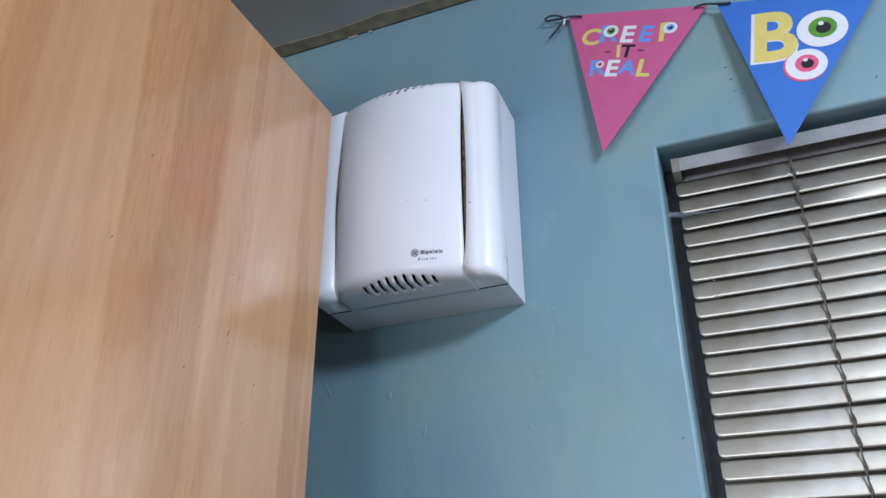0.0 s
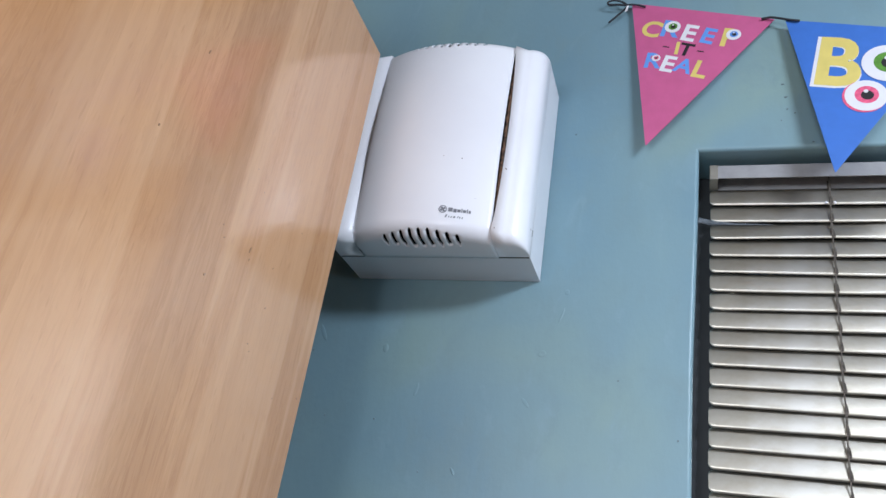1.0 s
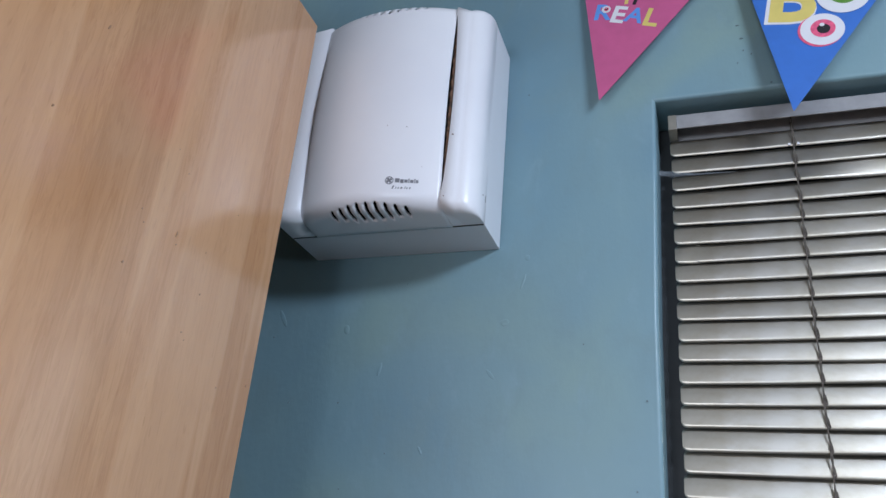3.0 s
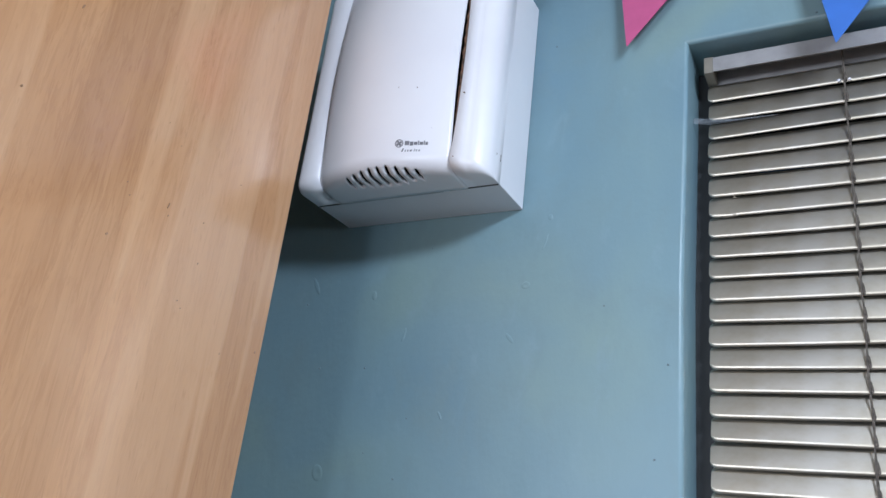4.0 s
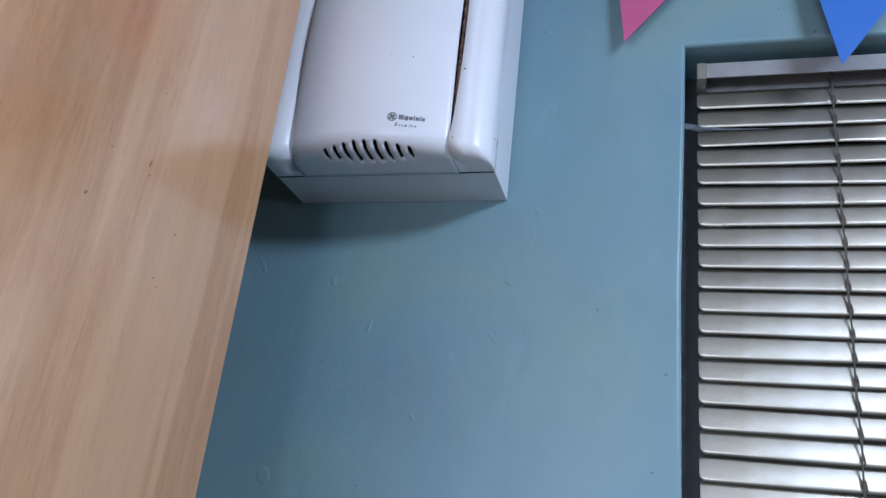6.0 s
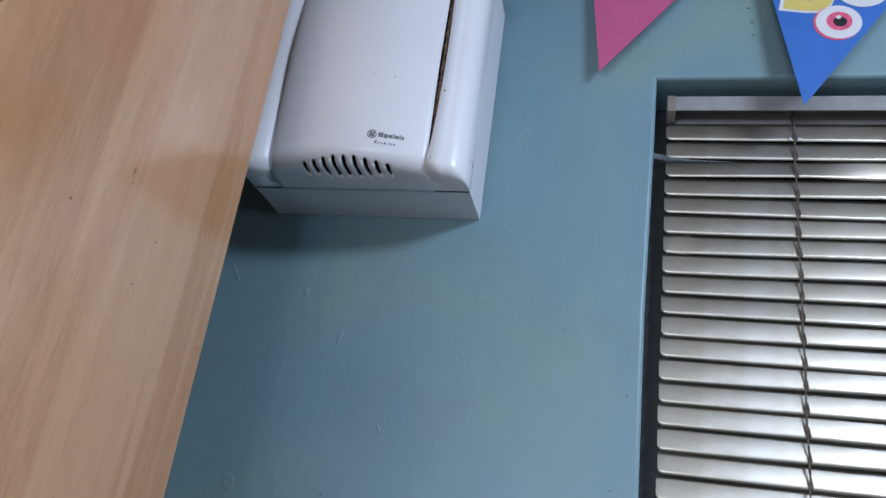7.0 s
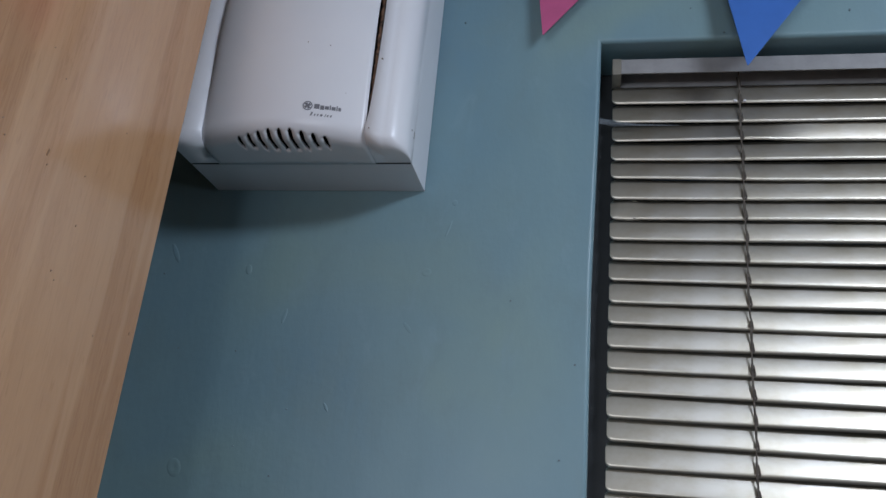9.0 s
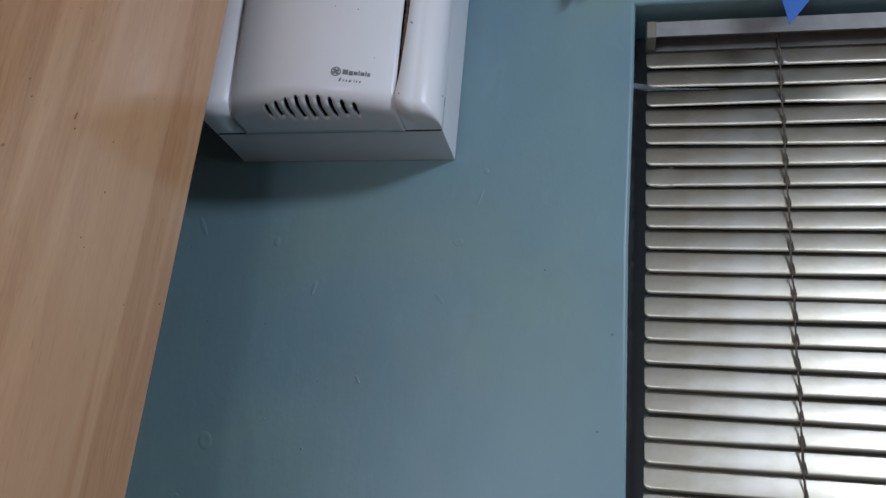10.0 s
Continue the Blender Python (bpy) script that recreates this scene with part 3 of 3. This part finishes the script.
def disc(r0, r1, n=20, a0=0.0, a1=2 * math.pi):
    out = [(r1 * math.cos(a0 + (a1 - a0) * k / n), r1 * math.sin(a0 + (a1 - a0) * k / n)) for k in range(n + 1)]
    inn = [(r0 * math.cos(a0 + (a1 - a0) * k / n), r0 * math.sin(a0 + (a1 - a0) * k / n)) for k in range(n, -1, -1)]
    return out + inn


for x, z, r in ((-0.265, 1.998, 0.0004), (-0.2445, 1.996, 0.0005), (-0.226, 1.950, 0.00025)):
    fan_part(part("dirt_speck", on_cover([(r * math.cos(a), r * 1.3 * math.sin(a)) for a in (2 * math.pi * k / 7 for k in range(7))], x, z), M_GRIME, fan))
for x, z, w, h in ((-0.1990, 1.992, 0.0012, 0.0003), (-0.2030, 1.919, 0.0005, 0.0008)):
    fan_part(part("dirt_speck", block(x - w * 0.6, x + w * 0.6, -0.1091, -0.1060, z - h * 0.6, z + h * 0.6), M_GRIME, fan))
for y, z, w, h in ((-0.0655, 1.935, 0.0004, 0.0040), (-0.075, 1.935, 0.0004, 0.0009)):
    fan_part(part("dirt_speck", block(FX1 - 0.0004, FX1 + 0.0002, y - w, y + w, z - h, z + h), M_GRIME, fan))
LX, LZ = -0.2575, 1.9335
fan_part(part("badge", on_cover(disc(0.0036, 0.0044, 24, 0.0, 6.2), LX, LZ), M_PRINT, fan, "grey round badge of crossed blades"))
for a in (0.6, 2.17, 3.74, 5.31):
    blade = [(0.0032 * math.cos(a - 0.45), 0.0032 * math.sin(a - 0.45)), (0.0034 * math.cos(a + 0.45), 0.0034 * math.sin(a + 0.45)), (0.0005 * math.cos(a + 1.6), 0.0005 * math.sin(a + 1.6)), (0.0005 * math.cos(a - 1.6), 0.0005 * math.sin(a - 1.6))]
    fan_part(part("badge_blade", on_cover(blade, LX, LZ), M_PRINT, fan))
# the maker's lettering as plain blocks
x = -0.2515
for w, h, lift in ((0.0046, 0.0044, 0.0), (0.0034, 0.0040, -0.0008), (0.0034, 0.0031, -0.0006), (0.0010, 0.0044, 0.0), (0.0034, 0.0031, -0.0006), (0.0010, 0.0044, 0.0), (0.0022, 0.0031, -0.0006)):
    fan_part(part("print_bar", on_cover([(0, lift - h / 2), (w, lift - h / 2), (w, lift + h / 2), (0, lift + h / 2)], x, LZ), M_PRINT, fan))
    x += w + 0.0007
x = -0.2545
for w, h in ((0.0026, 0.0034), (0.0017, 0.0019), (0.0018, 0.0019), (0.0032, 0.0019), (0.0010, 0.0026), (0.0018, 0.0019), (0.0020, 0.0019)):
    fan_part(part("print_bar", on_cover([(0, 0), (w * 0.55, 0), (w * 0.55 + h * 0.35, h), (h * 0.35, h)], x, LZ - 0.0093), M_PRINT, fan))
    x += w + 0.0009
tagged(fan, "white plastic wall extractor fan with bowed slotted cover", "extractor fan")


# ---- tall cupboard ----
CX, CY1, CZ = -0.355, -0.155, 2.126


def cupboard():
    cup = base("tall_cupboard", CX - 0.45, CY1 - 0.3, 0.0)

    def child(ob):
        ob.matrix_parent_inverse = cup.matrix_basis.inverted()
        return ob

    y0, w = CY1 - 0.58, 0.90
    side = child(part("side_panel", block(CX - 0.018, CX, y0, CY1, 0.0, CZ, 0.0009, 2), M_BEECH, cup, "beech laminate side panel"))
    child(part("side_panel", block(CX - w, CX - w + 0.018, y0, CY1, 0.0, CZ, 0.0009), M_BEECH, cup))
    child(part("top_panel", block(CX - w + 0.0182, CX - 0.0182, y0, CY1, CZ - 0.019, CZ - 0.001), M_BEECH, cup))
    child(part("base_panel", block(CX - w + 0.0182, CX - 0.0182, y0, CY1, 0.08, 0.098), M_BEECH, cup))
    child(part("back_panel", block(CX - w + 0.0182, CX - 0.0182, CY1 - 0.012, CY1 - 0.004, 0.0985, CZ - 0.0195), M_BEECH, cup))
    for k in range(2):
        x0 = CX - w + k * w / 2
        child(part("door", block(x0 + 0.001, x0 + w / 2 - 0.001, y0 - 0.0185, y0 - 0.0005, 0.08, CZ - 0.001, 0.0009), M_BEECH, cup))
    for y, z, sy, sz in ((-0.297, 1.796, 0.0011, 0.0042), (-0.257, 1.798, 0.0008, 0.0010), (-0.253, 1.762, 0.0010, 0.0014), (-0.265, 1.725, 0.0012, 0.0011),
                         (-0.340, 1.797, 0.0009, 0.0012), (-0.345, 1.751, 0.0016, 0.0018), (-0.163, 1.709, 0.0010, 0.0018), (-0.206, 1.696, 0.0008, 0.0010),
                         (-0.417, 1.905, 0.0012, 0.0034), (-0.440, 1.821, 0.0014, 0.0018), (-0.317, 1.863, 0.0007, 0.0007), (-0.335, 1.788, 0.0010, 0.0010), (-0.295, 1.788, 0.0008, 0.0012), (-0.260, 1.720, 0.0009, 0.0009),
                         (-0.300, 1.850, 0.0007, 0.0009), (-0.225, 1.850, 0.0007, 0.0009)):
        out = [(0.6 * sy * math.cos(a) * (1 + 0.3 * math.sin(2 * a)), 0.65 * sz * math.sin(a)) for a in (2 * math.pi * k / 8 for k in range(8))]
        part("wood_fleck", prism(out, 0.0007, lambda u, v, d: (CX - 0.0003 + d, y + u + v * 0.15, z + v)), M_KNOT, side)
    return tagged(cup, "tall beech laminate cupboard standing clear of the wall", "cupboard")


cupboard()


# ---- bunting ----
PW, PH = 0.175, 0.2110


def letter(text, size):
    """The outline of a character as a flat filled mesh, centred, its height size."""
    cu = bpy.data.curves.new("letter", "FONT")
    cu.body, cu.align_x, cu.resolution_u = text, "CENTER", 4
    cu.offset = 0.028
    ob = bpy.data.objects.new("letter", cu)
    me = bpy.data.meshes.new_from_object(ob)
    bm = bmesh.new()
    bm.from_mesh(me)
    bpy.data.objects.remove(ob)
    bpy.data.meshes.remove(me)
    zs = [v.co.y for v in bm.verts]
    xs = [v.co.x for v in bm.verts]
    k = size / (max(zs) - min(zs))
    cx, cz = (max(xs) + min(xs)) / 2, (max(zs) + min(zs)) / 2
    for v in bm.verts:
        v.co = ((v.co.x - cx) * k, (v.co.y - cz) * k, 0)
    for f in bm.faces:
        f.smooth = False
    return bm


class Pennant:
    """A triangular card flag; u runs along its top edge, v down towards its tip."""

    def __init__(self, left, right, tip, y_top, y_tip, material, label):
        l, r, t = Vector((left[0], y_top, left[1])), Vector((right[0], y_top, right[1])), Vector((tip[0], y_tip, tip[1]))
        self.l, self.u = l, (r - l) / PW
        self.v = (t - (l + r) / 2) / PH
        self.n = self.u.cross(self.v).normalized()
        if self.n.y > 0:
            self.n = -self.n
        self.ob = base("pennant", *l)
        tagged(self.ob, label, "pennant", group="bunting pennants")
        rows = 14
        bm = bmesh.new()
        faces = []
        sheets = []
        for d in (0.0, 0.0006):
            sheet = []
            for i in range(rows):
                v = PH * (0.995 * i / (rows - 1))
                half = PW / 2 * (1 - v / PH)
                sheet.append([bm.verts.new(self.at(PW / 2 + half * (2 * j / 8 - 1), v, d)) for j in range(9)])
            sheets.append(sheet)
        for s in sheets:
            for a, b in zip(s, s[1:]):
                for j in range(8):
                    bm.faces.new((a[j], a[j + 1], b[j + 1], b[j]))
        a, b = sheets
        rim = [(0, j) for j in range(9)] + [(i, 8) for i in range(1, rows)] + [(rows - 1, j) for j in range(7, -1, -1)] + [(i, 0) for i in range(rows - 2, 0, -1)]
        for (i0, j0), (i1, j1) in zip(rim, rim[1:] + rim[:1]):
            bm.faces.new((a[i0][j0], a[i1][j1], b[i1][j1], b[i0][j0]))
        bmesh.ops.recalc_face_normals(bm, faces=bm.faces)
        self.put(part("card", bm, material, self.ob, smooth=False))

    def at(self, u, v, d=0.0):
        return self.l + self.u * u + self.v * v + self.n * d

    def put(self, ob):
        ob.matrix_parent_inverse = self.ob.matrix_basis.inverted()
        return ob

    def ink(self, name, outline, u, v, material, level=1, turn=0.0, label="", parent=None):
        c, s = math.cos(turn), math.sin(turn)
        return self.put(part(name, prism(outline, 0.0002, lambda a, b, d: self.at(u + a * c + b * s, v + a * s - b * c, 0.0005 + 0.0002 * level + d)), material, parent or self.ob, label))

    def char(self, text, u, v, size, material, turn=0.0, wide=1.0, level=1, fat=1.0):
        bm = letter(text, size)
        c, s = math.cos(turn), math.sin(turn)
        bmesh.ops.triangulate(bm, faces=bm.faces)
        for p in bm.verts:
            a, b = p.co.x * wide, p.co.y * fat
            p.co = self.at(u + a * c + b * s, v + a * s - b * c, 0.0006 + 0.0002 * level)
        return self.put(part("letter", bm, material, self.ob, "printed letter " + text))

    def eye(self, u, v, r, iris, squash=1.0):
        def ring(k, dx=0.0, dy=0.0):
            return [(dx + r * k * math.cos(a), dy + r * k * squash * math.sin(a)) for a in (2 * math.pi * q / 28 for q in range(28))]
        self.ink("eyeball_print", ring(1.0), u, v, M_WHITE, 3, label="white printed disc")
        self.ink("iris_print", ring(0.56, 0.02 * r, 0.05 * r), u, v, iris, 4)
        self.ink("pupil_print", ring(0.30, 0.05 * r, 0.02 * r), u, v, M_BLACK, 5)
        self.ink("glint_print", ring(0.11, -0.05 * r, 0.26 * r), u, v, M_WHITE, 6)


pink = Pennant((-0.086, 2.313), (0.0875, 2.266), (-0.060, 2.077), -0.006, -0.018, M_PINK, "pink card pennant printed with a cheerful spooky greeting")
for ch, u, v, size, m, turn in (("C", 0.0385, 0.0385, 0.0265, M_YEL, 0.06), ("R", 0.0620, 0.0345, 0.027, M_SKYINK, -0.03), ("E", 0.0855, 0.0375, 0.0265, M_WHITE, 0.05),
                                ("E", 0.1085, 0.0385, 0.025, M_SKYINK, 0.08), ("P", 0.1335, 0.0370, 0.029, M_YEL, -0.05),
                                ("I", 0.0780, 0.0635, 0.020, M_YEL, -0.12), ("T", 0.0890, 0.0640, 0.020, M_BLACK, 0.05),
                                ("R", 0.0570, 0.0875, 0.024, M_SKYINK, -0.1), ("E", 0.0755, 0.0895, 0.025, M_WHITE, 0.04), ("A", 0.0940, 0.0890, 0.022, M_SKYINK, 0.1), ("L", 0.1145, 0.0910, 0.026, M_YEL, 0.06)):
    pink.char(ch, u, v, size, m, turn)
for u in (0.0645, 0.1060):
    pink.ink("dash", [(-0.004, -0.0009), (0.004, -0.0007), (0.004, 0.0009), (-0.004, 0.0007)], u, 0.0640, M_BLACK, turn=0.06)
pink.eye(0.0625, 0.0315, 0.0095, M_GREEN)
pink.eye(0.1360, 0.0320, 0.0085, M_SKYINK)
pink.eye(0.0585, 0.0835, 0.0052, M_ROSE)

blue = Pennant((0.0985, 2.258), (0.2705, 2.221), (0.1365, 2.0262), -0.012, -0.030, M_BLUE, "blue card pennant with a yellow letter and two printed eyes")
blue.char("B", 0.0675, 0.0600, 0.076, M_WHITE, -0.04, 0.94, level=1)
blue.char("B", 0.0690, 0.0585, 0.073, M_YEL, -0.04, 0.89, level=2)
blue.eye(0.1170, 0.0545, 0.0265, M_GREEN)
blue.ink("rose_edge", [(0.0222 * math.cos(a), 0.0222 * math.sin(a)) for a in (2 * math.pi * q / 28 for q in range(28))], 0.1005, 0.1055, M_ROSE, 2)
blue.eye(0.1020, 0.1040, 0.0215, M_ROSE)


def bunting_string():
    cord = base("bunting_string", -0.09, -0.006, 2.298)

    def child(ob):
        ob.matrix_parent_inverse = cord.matrix_basis.inverted()
        return ob

    def curve(pts, r=0.0012):
        fine = []
        ext = [pts[0], *pts, pts[-1]]
        for a, b, c, d in zip(ext, ext[1:], ext[2:], ext[3:]):
            for k in range(6):
                t = k / 6
                a_, b_, c_, d_ = (Vector(q) for q in (a, b, c, d))
                fine.append(0.5 * (2 * b_ + (c_ - a_) * t + (2 * a_ - 5 * b_ + 4 * c_ - d_) * t * t + (3 * b_ - a_ - 3 * c_ + d_) * t ** 3))
        fine.append(Vector(pts[-1]))
        return tube(fine, r, 6)

    y = -0.0085
    child(part("knot", curve([(-0.068, y - 0.001, 2.3020), (-0.078, y - 0.002, 2.3055), (-0.087, y - 0.002, 2.3075), (-0.0925, y - 0.002, 2.3065)], 0.0014), M_STRING, cord))
    child(part("loop", curve([(-0.0905, y - 0.001, 2.307), (-0.099, y, 2.3155), (-0.109, y - 0.001, 2.3185), (-0.1165, y - 0.002, 2.3155), (-0.1160, y - 0.002, 2.3110), (-0.106, y - 0.003, 2.3085), (-0.097, y - 0.003, 2.3070), (-0.0905, y - 0.002, 2.3070)], 0.0014), M_STRING, cord))
    child(part("tail", curve([(-0.0905, y - 0.001, 2.307), (-0.098, y, 2.2985), (-0.106, y, 2.2900), (-0.1145, y, 2.2810)], 0.0013), M_STRING, cord, "loose end of the black string"))
    slip = prism([(-0.0014, 0.0), (0.0014, 0.0), (0.0018, -0.0095), (-0.0010, -0.0100)], 0.0004, lambda u, v, d: (-0.0905 + u + 0.25 * v, y - 0.0038 - d, 2.3040 + v))
    child(part("tag", slip, M_WHITE, cord, "tiny white paper tag"))
    child(part("link_string", curve([(0.0720, -0.0095, 2.2655), (0.0820, -0.0110, 2.2655), (0.0920, -0.0130, 2.2610), (0.1030, -0.0155, 2.2550), (0.1140, -0.0158, 2.2520)], 0.0015), M_STRING, cord))
    child(part("end_string", curve([(0.262, -0.0150, 2.2180), (0.272, -0.0140, 2.2190), (0.290, -0.0080, 2.2200), (0.305, -0.0010, 2.2220)], 0.0013), M_STRING, cord))
    return tagged(cord, "thin black string tied in a loop between pennants", "string")


bunting_string()
